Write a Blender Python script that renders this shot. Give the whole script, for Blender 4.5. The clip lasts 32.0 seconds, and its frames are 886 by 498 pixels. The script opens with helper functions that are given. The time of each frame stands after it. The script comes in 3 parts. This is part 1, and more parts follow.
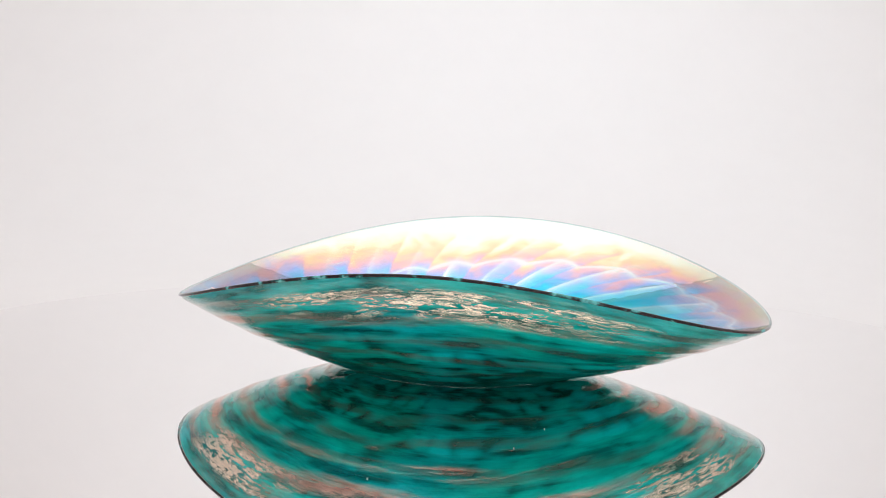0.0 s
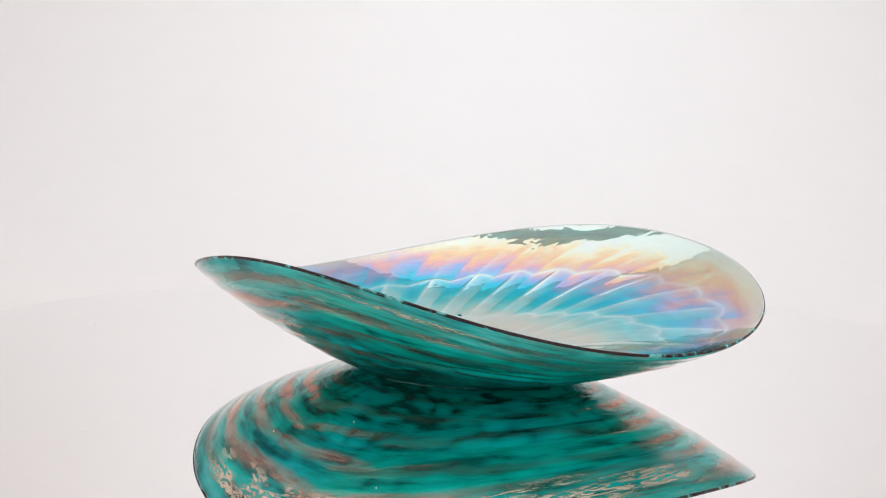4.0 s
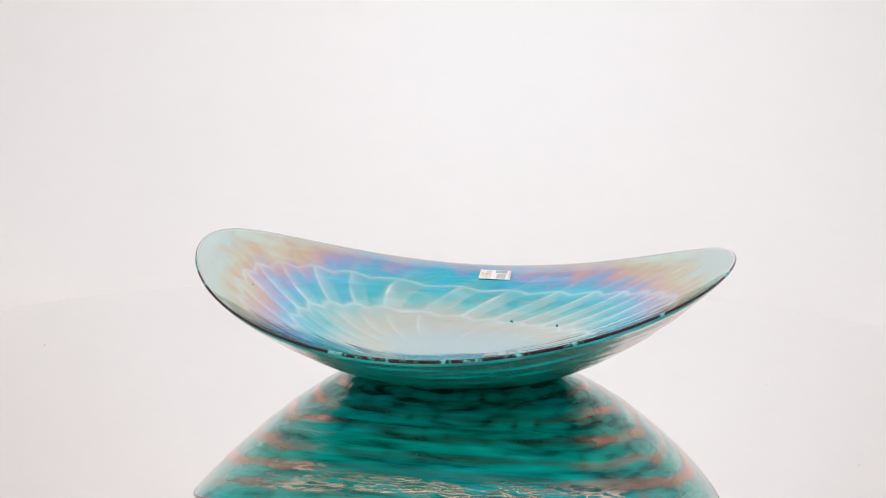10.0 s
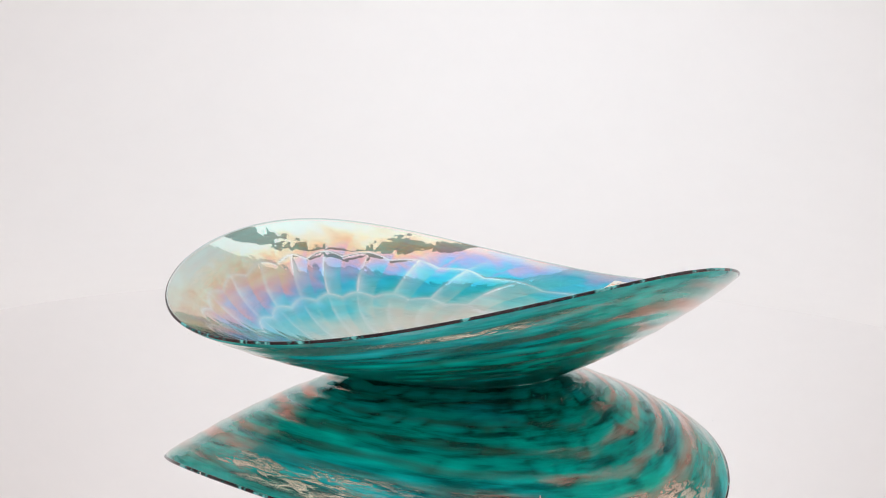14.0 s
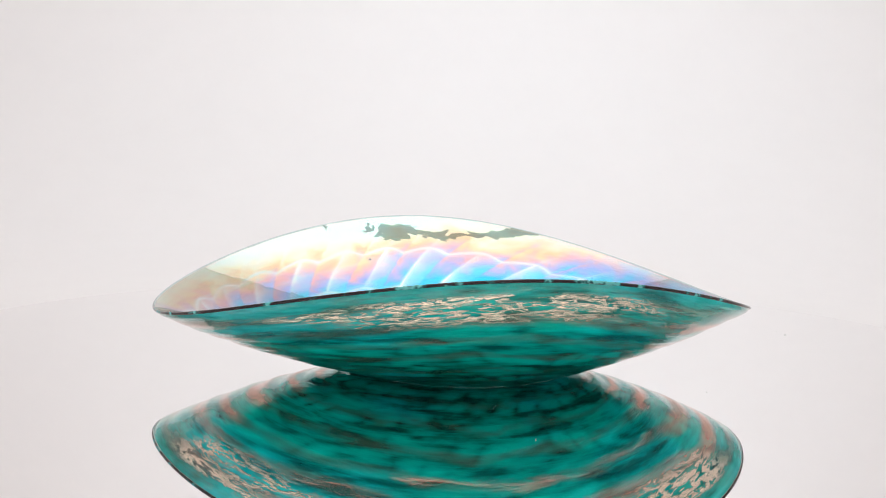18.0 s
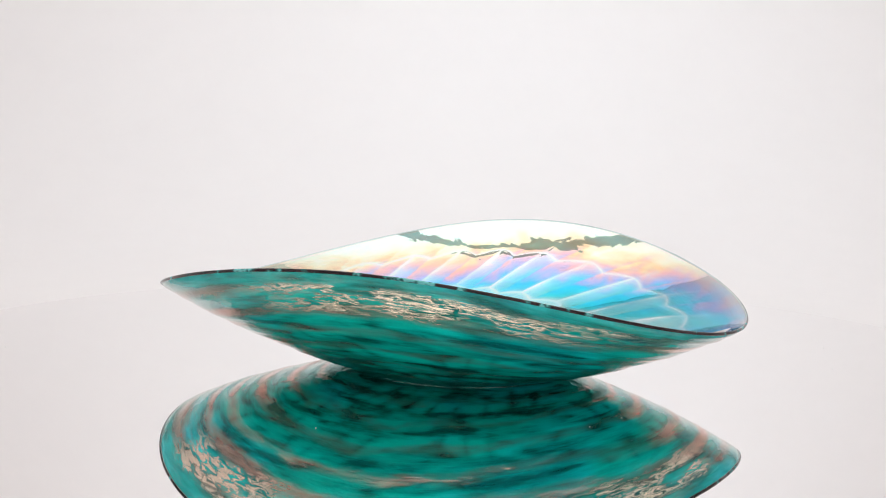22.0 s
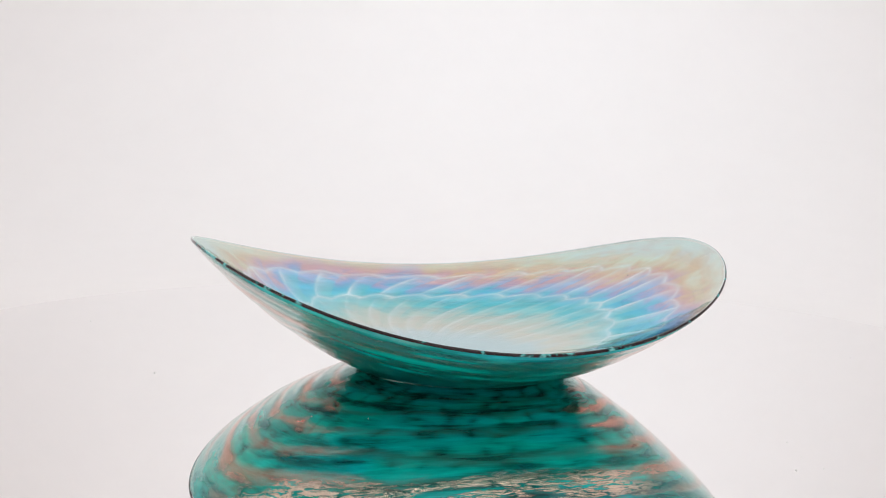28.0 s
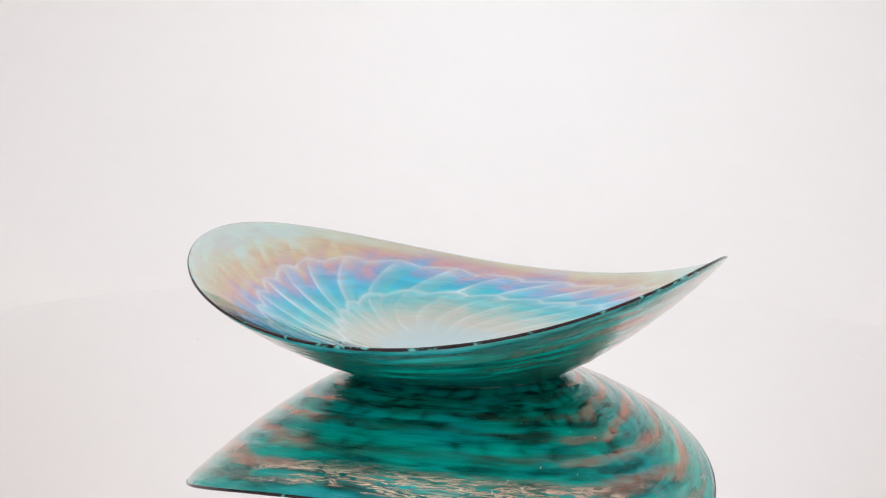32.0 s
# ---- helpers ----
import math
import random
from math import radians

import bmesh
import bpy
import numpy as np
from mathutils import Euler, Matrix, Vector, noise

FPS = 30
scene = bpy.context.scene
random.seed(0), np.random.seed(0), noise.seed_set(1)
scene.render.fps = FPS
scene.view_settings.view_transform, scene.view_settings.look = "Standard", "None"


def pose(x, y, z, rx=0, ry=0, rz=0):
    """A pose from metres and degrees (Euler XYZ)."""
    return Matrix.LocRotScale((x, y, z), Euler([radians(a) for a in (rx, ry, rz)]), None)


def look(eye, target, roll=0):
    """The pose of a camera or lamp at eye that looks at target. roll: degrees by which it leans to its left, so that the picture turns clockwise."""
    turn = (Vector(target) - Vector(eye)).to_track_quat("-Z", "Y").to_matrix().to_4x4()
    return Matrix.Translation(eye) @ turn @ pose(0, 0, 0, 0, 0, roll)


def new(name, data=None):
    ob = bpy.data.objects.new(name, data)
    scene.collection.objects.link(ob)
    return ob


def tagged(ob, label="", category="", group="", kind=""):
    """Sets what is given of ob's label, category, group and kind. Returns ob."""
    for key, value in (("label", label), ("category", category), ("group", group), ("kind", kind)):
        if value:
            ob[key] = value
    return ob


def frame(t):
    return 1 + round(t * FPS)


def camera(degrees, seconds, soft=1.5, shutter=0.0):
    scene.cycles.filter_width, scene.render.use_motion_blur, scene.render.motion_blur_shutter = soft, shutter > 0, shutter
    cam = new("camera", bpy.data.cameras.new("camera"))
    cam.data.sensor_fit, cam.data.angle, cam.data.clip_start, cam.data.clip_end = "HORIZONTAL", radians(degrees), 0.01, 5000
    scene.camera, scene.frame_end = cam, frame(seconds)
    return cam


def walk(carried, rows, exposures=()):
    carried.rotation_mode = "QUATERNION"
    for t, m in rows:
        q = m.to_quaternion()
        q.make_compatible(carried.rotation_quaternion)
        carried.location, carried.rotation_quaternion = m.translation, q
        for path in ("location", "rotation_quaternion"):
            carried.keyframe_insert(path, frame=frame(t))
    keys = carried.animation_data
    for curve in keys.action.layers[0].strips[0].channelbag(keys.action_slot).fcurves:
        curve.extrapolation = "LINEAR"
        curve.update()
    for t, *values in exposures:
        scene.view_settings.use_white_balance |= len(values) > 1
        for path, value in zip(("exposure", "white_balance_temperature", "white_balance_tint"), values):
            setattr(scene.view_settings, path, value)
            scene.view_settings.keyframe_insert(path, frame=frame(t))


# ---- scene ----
# ---------------------------------------------------------------- camera
cam = camera(31.64, 32.0, soft=1.0)
EYE = Vector((0.0, -1.120, 0.2229))
AIM = Vector((-0.01299, 0.99254, -0.12128))
PATH = [(0.0, look(EYE, EYE + AIM, 1.582)), (32.0, look(EYE, EYE + AIM, 1.582))]
walk(cam, PATH, exposures=[(0.0, -0.10), (32.0, -0.10)])

# ---------------------------------------------------------------- light
world = bpy.data.worlds.new("world")
world.use_nodes = True
world.node_tree.nodes["Background"].inputs[0].default_value = (0.9, 0.92, 1.0, 1)
world.node_tree.nodes["Background"].inputs[1].default_value = 0.05
scene.world = world


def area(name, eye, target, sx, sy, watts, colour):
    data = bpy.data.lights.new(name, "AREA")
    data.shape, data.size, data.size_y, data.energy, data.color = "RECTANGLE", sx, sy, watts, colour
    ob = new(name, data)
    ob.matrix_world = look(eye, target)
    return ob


# unseen cool fill added to brighten the middle of the backdrop
back = area("backdrop_fill", (0.06, 0.10, 1.50), (0.06, 1.05, 0.20), 0.30, 0.25, 2.2, (0.74, 0.90, 1.0))
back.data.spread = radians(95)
# two unseen pinkish fills added to brighten the roof from below
for lamp in (area("roof_fill_left", (-1.28, 0.0, 0.45), (-0.10, 0.75, 1.6), 0.6, 0.5, 2.0, (1.0, 0.83, 0.82)),
             area("roof_fill_right", (1.28, 0.0, 0.45), (0.10, 0.75, 1.6), 0.6, 0.5, 1.75, (1.0, 0.91, 0.90))):
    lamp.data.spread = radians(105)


# ---------------------------------------------------------------- materials
def material(name):
    m = bpy.data.materials.new(name)
    m.use_nodes = True
    m.node_tree.nodes.clear()
    return m, m.node_tree.nodes, m.node_tree.links


def mk(nodes, links, kind, inputs=None, **attrs):
    n = nodes.new(kind)
    for k, v in attrs.items():
        if k == "operation":
            n.operation = v
        elif k == "data_type":
            n.data_type = v
        elif k == "blend_type":
            n.blend_type = v
    for k, v in (inputs or {}).items():
        sock = n.inputs[k]
        if isinstance(v, bpy.types.NodeSocket):
            links.new(v, sock)
        else:
            sock.default_value = v
    return n


def math_node(nodes, links, op, a, b=0.0, c=0.0):
    return mk(nodes, links, "ShaderNodeMath", {0: a, 1: b, 2: c}, operation=op).outputs[0]


def ramp(nodes, links, fac, stops):
    n = nodes.new("ShaderNodeValToRGB")
    e = n.color_ramp.elements
    while len(e) < len(stops):
        e.new(0.5)
    for el, (p, c) in zip(e, stops):
        el.position, el.color = p, (*c, 1) if len(c) == 3 else c
    links.new(fac, n.inputs[0])
    return n.outputs[0]


def noise_tex(nodes, links, vec, scale, detail=3.0, rough=0.5, dist=0.0):
    return mk(nodes, links, "ShaderNodeTexNoise", {"Vector": vec, "Scale": scale, "Detail": detail, "Roughness": rough, "Distortion": dist}).outputs[0]


def principled(name, colour, rough=0.5, metal=0.0, grain=0.0, scale=60.0, bump=0.0):
    m, nodes, links = material(name)
    out = nodes.new("ShaderNodeOutputMaterial")
    b = mk(nodes, links, "ShaderNodeBsdfPrincipled", {"Base Color": (*colour, 1), "Roughness": rough, "Metallic": metal})
    links.new(b.outputs[0], out.inputs[0])
    if grain or bump:
        co = nodes.new("ShaderNodeTexCoord").outputs["Object"]
        n1 = noise_tex(nodes, links, co, scale, 5.0, 0.6)
        n2 = noise_tex(nodes, links, co, scale * 0.08, 2.0)
        f = math_node(nodes, links, "MULTIPLY_ADD", n1, 0.5, math_node(nodes, links, "MULTIPLY", n2, 0.5))
        lo, hi = [c * (1 - grain) for c in colour], [min(1, c * (1 + grain)) for c in colour]
        links.new(ramp(nodes, links, f, [(0.3, lo), (0.7, hi)]), b.inputs["Base Color"])
        if bump:
            links.new(mk(nodes, links, "ShaderNodeBump", {"Height": n1, "Strength": bump, "Distance": 0.002}).outputs[0], b.inputs["Normal"])
    return m


def polar(nodes, links, twist=0.0, stretch=1.0):
    """Radius as a share of the rim's, and a seamless vector (radius, cos, sin) with a twist."""
    co = nodes.new("ShaderNodeTexCoord").outputs["Object"]
    sep = mk(nodes, links, "ShaderNodeSeparateXYZ", {0: co})
    x, y = sep.outputs[0], sep.outputs[1]
    r = math_node(nodes, links, "SQRT", math_node(nodes, links, "ADD", math_node(nodes, links, "MULTIPLY", x, x), math_node(nodes, links, "MULTIPLY", y, y)))
    th = math_node(nodes, links, "ARCTAN2", y, x)
    u = math_node(nodes, links, "MULTIPLY", r, 5.0)
    # the oval outline
    c2 = math_node(nodes, links, "COSINE", math_node(nodes, links, "MULTIPLY_ADD", th, 2.0, 0.3575))
    c1 = math_node(nodes, links, "COSINE", math_node(nodes, links, "ADD", th, -0.3554))
    rim = math_node(nodes, links, "MULTIPLY_ADD", c2, 0.0614, math_node(nodes, links, "MULTIPLY_ADD", c1, 0.0422, 1.0))
    u = math_node(nodes, links, "DIVIDE", u, rim)
    t2 = math_node(nodes, links, "MULTIPLY_ADD", u, twist, th)
    v = mk(nodes, links, "ShaderNodeCombineXYZ", {0: math_node(nodes, links, "MULTIPLY", u, stretch), 1: math_node(nodes, links, "COSINE", t2), 2: math_node(nodes, links, "SINE", t2)}).outputs[0]
    return co, u, v


def make_glass_outer():
    m, nodes, links = material("teal_glass_outside")
    out = nodes.new("ShaderNodeOutputMaterial")
    co, u, v = polar(nodes, links, 0.7, 3.0)
    _, _, v2 = polar(nodes, links, 0.5, 6.0)
    _, _, v3 = polar(nodes, links, 0.4, 16.0)
    low = noise_tex(nodes, links, v, 1.3, 2.0, 0.5, 0.4)
    strokes = noise_tex(nodes, links, polar(nodes, links, 0.5, 6.4)[2], 3.2, 1.5, 0.45, 0.5)
    fine = noise_tex(nodes, links, v2, 8.0, 3.0, 0.6, 0.6)
    thread = noise_tex(nodes, links, v3, 4.0, 3.0, 0.65, 0.4)
    crackle = noise_tex(nodes, links, v2, 14.0, 3.0, 0.6, 1.0)
    rim_only = ramp(nodes, links, u, [(0.76, (0, 0, 0)), (0.86, (1, 1, 1))])
    bump_h = math_node(nodes, links, "MULTIPLY_ADD", math_node(nodes, links, "MULTIPLY", crackle, rim_only), 0.7, math_node(nodes, links, "MULTIPLY_ADD", thread, 0.35, math_node(nodes, links, "MULTIPLY_ADD", fine, 0.4, strokes)))
    nrm = mk(nodes, links, "ShaderNodeBump", {"Height": bump_h, "Strength": 0.55, "Distance": 0.004}).outputs[0]
    # clear glass, its colour deeper where the wall thickens towards the base
    deep = ramp(nodes, links, u, [(0.0, (0.001, 0.28, 0.26)), (0.36, (0.001, 0.40, 0.36)), (0.60, (0.002, 0.72, 0.64)), (0.78, (0.01, 0.82, 0.78)), (0.90, (0.05, 0.90, 0.87)), (1.0, (0.30, 0.95, 0.94))])
    refr = mk(nodes, links, "ShaderNodeBsdfRefraction", {"Color": deep, "Roughness": 0.06, "IOR": 1.15, "Normal": nrm}).outputs[0]
    # milky clouds drawn round the bowl, from near black to bright teal, some greener, some bluer
    # cells of the inside quilt, as seen through the wall, painted into the tone
    cell = mk(nodes, links, "ShaderNodeAttribute").outputs["Fac"]
    cell.node.attribute_name = "relief_tint"
    tone = math_node(nodes, links, "MULTIPLY_ADD", strokes, 0.72, math_node(nodes, links, "MULTIPLY_ADD", fine, 0.22, math_node(nodes, links, "MULTIPLY_ADD", thread, 0.30, -0.115)))
    tone = math_node(nodes, links, "MULTIPLY_ADD", math_node(nodes, links, "MULTIPLY", cell, ramp(nodes, links, u, [(0.60, (1, 1, 1)), (0.85, (0.3, 0.3, 0.3))])), 0.30, tone)
    rings = math_node(nodes, links, "SINE", math_node(nodes, links, "MULTIPLY_ADD", u, 84.0, math_node(nodes, links, "MULTIPLY", low, 11.0)))
    tone = math_node(nodes, links, "MULTIPLY_ADD", rings, 0.03, tone)
    calm = ramp(nodes, links, u, [(0.30, (0.6, 0.6, 0.6)), (0.50, (0.9, 0.9, 0.9)), (0.72, (0.65, 0.65, 0.65))])
    tone = math_node(nodes, links, "MULTIPLY_ADD", math_node(nodes, links, "ADD", tone, -0.56), calm, 0.565)
    green = ramp(nodes, links, tone, [(0.36, (0.0003, 0.015, 0.012)), (0.47, (0.0008, 0.17, 0.125)), (0.57, (0.001, 0.62, 0.48)), (0.70, (0.003, 1.0, 0.80))])
    blue = ramp(nodes, links, tone, [(0.36, (0.0003, 0.012, 0.018)), (0.47, (0.0008, 0.16, 0.16)), (0.57, (0.001, 0.62, 0.61)), (0.70, (0.006, 1.0, 0.99))])
    milky = mk(nodes, links, "ShaderNodeMix", {0: ramp(nodes, links, low, [(0.46, (0, 0, 0)), (0.68, (1, 1, 1))]), 6: green, 7: blue}, data_type="RGBA").outputs[2]
    # darkened towards the thick base to paint its dim underside, paler at the rim
    radial_dim = ramp(nodes, links, u, [(0.26, (0.13, 0.14, 0.16)), (0.45, (0.38, 0.38, 0.40)), (0.64, (0.85, 0.85, 0.86)), (0.84, (1.08, 1.08, 1.10)), (1.0, (20.0, 1.0, 1.2))])
    milky = mk(nodes, links, "ShaderNodeMix", {0: 1.0, 6: milky, 7: radial_dim}, data_type="RGBA", blend_type="MULTIPLY").outputs[2]
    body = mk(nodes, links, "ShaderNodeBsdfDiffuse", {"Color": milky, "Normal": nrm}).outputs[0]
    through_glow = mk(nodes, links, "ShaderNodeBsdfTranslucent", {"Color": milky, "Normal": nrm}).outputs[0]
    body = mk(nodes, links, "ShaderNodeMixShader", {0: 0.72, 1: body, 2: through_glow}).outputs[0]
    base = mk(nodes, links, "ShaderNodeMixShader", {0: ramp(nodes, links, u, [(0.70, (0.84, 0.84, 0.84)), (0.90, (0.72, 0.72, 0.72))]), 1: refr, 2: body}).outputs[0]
    # rosy copper rings melted into the outer skin, broken into flakes towards the rim
    wave = math_node(nodes, links, "SINE", math_node(nodes, links, "MULTIPLY_ADD", u, 62.0, math_node(nodes, links, "MULTIPLY", low, 9.0)))
    band = math_node(nodes, links, "MULTIPLY_ADD", wave, 0.20, math_node(nodes, links, "MULTIPLY_ADD", fine, 0.30, math_node(nodes, links, "MULTIPLY", strokes, -0.40)))
    band = math_node(nodes, links, "ADD", band, ramp(nodes, links, u, [(0.34, (0.46, 0.46, 0.46)), (0.50, (0.58, 0.58, 0.58)), (0.80, (0.64, 0.64, 0.64)), (0.90, (0.70, 0.70, 0.70)), (0.955, (0.66, 0.66, 0.66)), (0.98, (0.30, 0.30, 0.30))]))
    amount = math_node(nodes, links, "MULTIPLY", ramp(nodes, links, band, [(0.55, (0, 0, 0)), (0.80, (1, 1, 1))]), ramp(nodes, links, u, [(0.34, (0, 0, 0)), (0.46, (0.52, 0.52, 0.52)), (0.62, (0.62, 0.62, 0.62)), (0.80, (0.44, 0.44, 0.44)), (0.90, (0.60, 0.60, 0.60)), (0.98, (0.10, 0.10, 0.10))]))
    skin = mk(nodes, links, "ShaderNodeBump", {"Height": math_node(nodes, links, "MULTIPLY_ADD", thread, 0.3, math_node(nodes, links, "MULTIPLY_ADD", fine, 0.35, strokes)), "Strength": 0.45, "Distance": 0.004}).outputs[0]
    copper = ramp(nodes, links, fine, [(0.3, (0.66, 0.26, 0.20)), (0.7, (0.86, 0.52, 0.42))])
    cop = mk(nodes, links, "ShaderNodeBsdfAnisotropic", {"Color": copper, "Roughness": 0.16, "Normal": skin}).outputs[0]
    cop_d = mk(nodes, links, "ShaderNodeBsdfDiffuse", {"Color": (0.40, 0.15, 0.10, 1), "Normal": nrm}).outputs[0]
    cop = mk(nodes, links, "ShaderNodeMixShader", {0: 0.80, 1: cop_d, 2: cop}).outputs[0]
    base = mk(nodes, links, "ShaderNodeMixShader", {0: amount, 1: base, 2: cop}).outputs[0]
    # crackled golden lustre under the rim; facing angle and tilted normals place its glint
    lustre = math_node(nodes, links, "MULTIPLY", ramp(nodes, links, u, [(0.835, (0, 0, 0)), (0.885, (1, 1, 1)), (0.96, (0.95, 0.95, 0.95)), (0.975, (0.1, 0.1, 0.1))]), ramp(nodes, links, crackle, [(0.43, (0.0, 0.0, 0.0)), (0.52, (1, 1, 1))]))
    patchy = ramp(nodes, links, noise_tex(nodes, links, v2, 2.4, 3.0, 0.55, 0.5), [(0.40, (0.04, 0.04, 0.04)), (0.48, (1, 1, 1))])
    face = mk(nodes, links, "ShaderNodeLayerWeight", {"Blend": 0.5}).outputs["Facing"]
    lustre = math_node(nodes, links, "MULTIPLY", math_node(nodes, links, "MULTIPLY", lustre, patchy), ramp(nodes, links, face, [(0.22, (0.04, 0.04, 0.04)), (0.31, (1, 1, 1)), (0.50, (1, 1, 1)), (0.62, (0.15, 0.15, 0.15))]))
    glint_tilt = math_node(nodes, links, "MULTIPLY_ADD", crackle, 0.05, math_node(nodes, links, "MULTIPLY", u, -1.0))
    nrm_g = mk(nodes, links, "ShaderNodeBump", {"Height": glint_tilt, "Strength": 1.0, "Distance": 0.034}).outputs[0]
    gold = mk(nodes, links, "ShaderNodeBsdfAnisotropic", {"Color": (1.0, 0.87, 0.72, 1), "Roughness": 0.20, "Normal": nrm_g}).outputs[0]
    leaf = mk(nodes, links, "ShaderNodeBsdfDiffuse", {"Color": (0.72, 0.50, 0.36, 1), "Normal": nrm}).outputs[0]
    gold = mk(nodes, links, "ShaderNodeMixShader", {0: 0.12, 1: gold, 2: leaf}).outputs[0]
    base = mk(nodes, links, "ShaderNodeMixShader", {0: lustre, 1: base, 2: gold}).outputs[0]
    fres = ramp(nodes, links, face, [(0.0, (0.005, 0.005, 0.005)), (0.46, (0.035, 0.035, 0.035)), (0.60, (0.07, 0.07, 0.07)), (0.72, (0.26, 0.26, 0.26)), (0.86, (0.78, 0.78, 0.78)), (0.96, (0.95, 0.95, 0.95))])
    sheen = mk(nodes, links, "ShaderNodeMix", {0: math_node(nodes, links, "MINIMUM", math_node(nodes, links, "MULTIPLY", amount, 1.9), 1.0), 6: (0.50, 0.78, 0.76, 1), 7: (0.80, 0.46, 0.38, 1)}, data_type="RGBA").outputs[2]
    sheen = mk(nodes, links, "ShaderNodeMix", {0: ramp(nodes, links, face, [(0.72, (0, 0, 0)), (0.95, (0.9, 0.9, 0.9))]), 6: sheen, 7: (0.95, 0.90, 0.88, 1)}, data_type="RGBA").outputs[2]
    gloss = mk(nodes, links, "ShaderNodeBsdfAnisotropic", {"Color": sheen, "Roughness": 0.07, "Normal": skin}).outputs[0]
    links.new(mk(nodes, links, "ShaderNodeMixShader", {0: fres, 1: base, 2: gloss}).outputs[0], out.inputs[0])
    return m


def make_glass_inner():
    m, nodes, links = material("iridescent_glass_inside")
    out = nodes.new("ShaderNodeOutputMaterial")
    co, u, v = polar(nodes, links, 1.2, 2.0)
    cloud = noise_tex(nodes, links, co, 38.0, 3.0, 0.55, 0.6)
    big = noise_tex(nodes, links, co, 9.0, 2.0)
    film = math_node(nodes, links, "ADD", u, math_node(nodes, links, "MULTIPLY_ADD", cloud, 0.20, math_node(nodes, links, "MULTIPLY_ADD", big, 0.14, -0.145)))
    # the lustre is thinner towards the two low ends of the oval
    side = math_node(nodes, links, "MULTIPLY", mk(nodes, links, "ShaderNodeSeparateXYZ", {0: co}).outputs[0], 5.3)
    film = math_node(nodes, links, "ADD", film, math_node(nodes, links, "MULTIPLY", side, math_node(nodes, links, "MULTIPLY_ADD", side, -0.155, 0.085)))
    reach = math_node(nodes, links, "DIVIDE", math_node(nodes, links, "MAXIMUM", side, 0.0), math_node(nodes, links, "MULTIPLY_ADD", u, 1.1, 0.16))
    film = math_node(nodes, links, "MULTIPLY_ADD", reach, -0.095, film)
    # hue shifted across each cell, painting how a leaning face would reflect
    tilt = mk(nodes, links, "ShaderNodeAttribute").outputs["Fac"]
    tilt.node.attribute_name = "tilt"
    film = math_node(nodes, links, "MULTIPLY_ADD", tilt, 0.055, film)
    hue = ramp(nodes, links, film, [
        (0.00, (0.56, 0.72, 0.77)), (0.28, (0.57, 0.71, 0.74)), (0.40, (0.70, 0.68, 0.58)), (0.48, (0.54, 0.72, 0.67)), (0.55, (0.26, 0.70, 0.74)), (0.61, (0.04, 0.64, 0.78)), (0.69, (0.05, 0.62, 0.95)),
        (0.745, (0.42, 0.48, 0.92)), (0.805, (0.90, 0.48, 0.56)), (0.86, (0.96, 0.64, 0.38)), (0.915, (0.96, 0.86, 0.66)), (0.97, (0.88, 0.96, 0.94))])
    face = mk(nodes, links, "ShaderNodeLayerWeight", {"Blend": 0.5}).outputs["Facing"]
    pale = math_node(nodes, links, "MULTIPLY", mk(nodes, links, "ShaderNodeMapRange", {0: face, 1: 0.50, 2: 0.88}).outputs[0], 0.44)
    hue = mk(nodes, links, "ShaderNodeMix", {0: pale, 6: hue, 7: (0.62, 0.74, 0.74, 1)}, data_type="RGBA").outputs[2]
    # the lustre thins out to pale glass along the rim
    hue = mk(nodes, links, "ShaderNodeMix", {0: ramp(nodes, links, u, [(0.93, (0, 0, 0)), (0.995, (0.55, 0.55, 0.55))]), 6: hue, 7: (0.90, 0.93, 0.88, 1)}, data_type="RGBA").outputs[2]
    # ridges whitened in the gloss colour, for their highlights and their paler film
    relief_tint = mk(nodes, links, "ShaderNodeAttribute").outputs["Fac"]
    relief_tint.node.attribute_name = "relief_tint"
    hue = mk(nodes, links, "ShaderNodeMix", {0: math_node(nodes, links, "MULTIPLY", relief_tint, 0.88), 6: hue, 7: (0.87, 0.95, 0.98, 1)}, data_type="RGBA").outputs[2]
    rip = noise_tex(nodes, links, co, 42.0, 2.0, 0.5, 0.4)
    nrm = mk(nodes, links, "ShaderNodeBump", {"Height": rip, "Strength": 0.16, "Distance": 0.0012}).outputs[0]
    gloss = mk(nodes, links, "ShaderNodeBsdfAnisotropic", {"Color": hue, "Roughness": 0.025, "Normal": nrm}).outputs[0]
    refr = mk(nodes, links, "ShaderNodeBsdfTransparent", {"Color": (0.50, 0.95, 0.95, 1)}).outputs[0]
    graze = math_node(nodes, links, "POWER", face, 2.2)
    coat = ramp(nodes, links, u, [(0.35, (0.84, 0.84, 0.84)), (0.62, (0.72, 0.72, 0.72)), (0.90, (0.66, 0.66, 0.66))])
    fac = math_node(nodes, links, "MAXIMUM", math_node(nodes, links, "MULTIPLY_ADD", graze, 0.18, coat), math_node(nodes, links, "MULTIPLY", relief_tint, 0.92))
    fac = math_node(nodes, links, "MINIMUM", fac, 0.97)
    links.new(mk(nodes, links, "ShaderNodeMixShader", {0: fac, 1: refr, 2: gloss}).outputs[0], out.inputs[0])
    return m


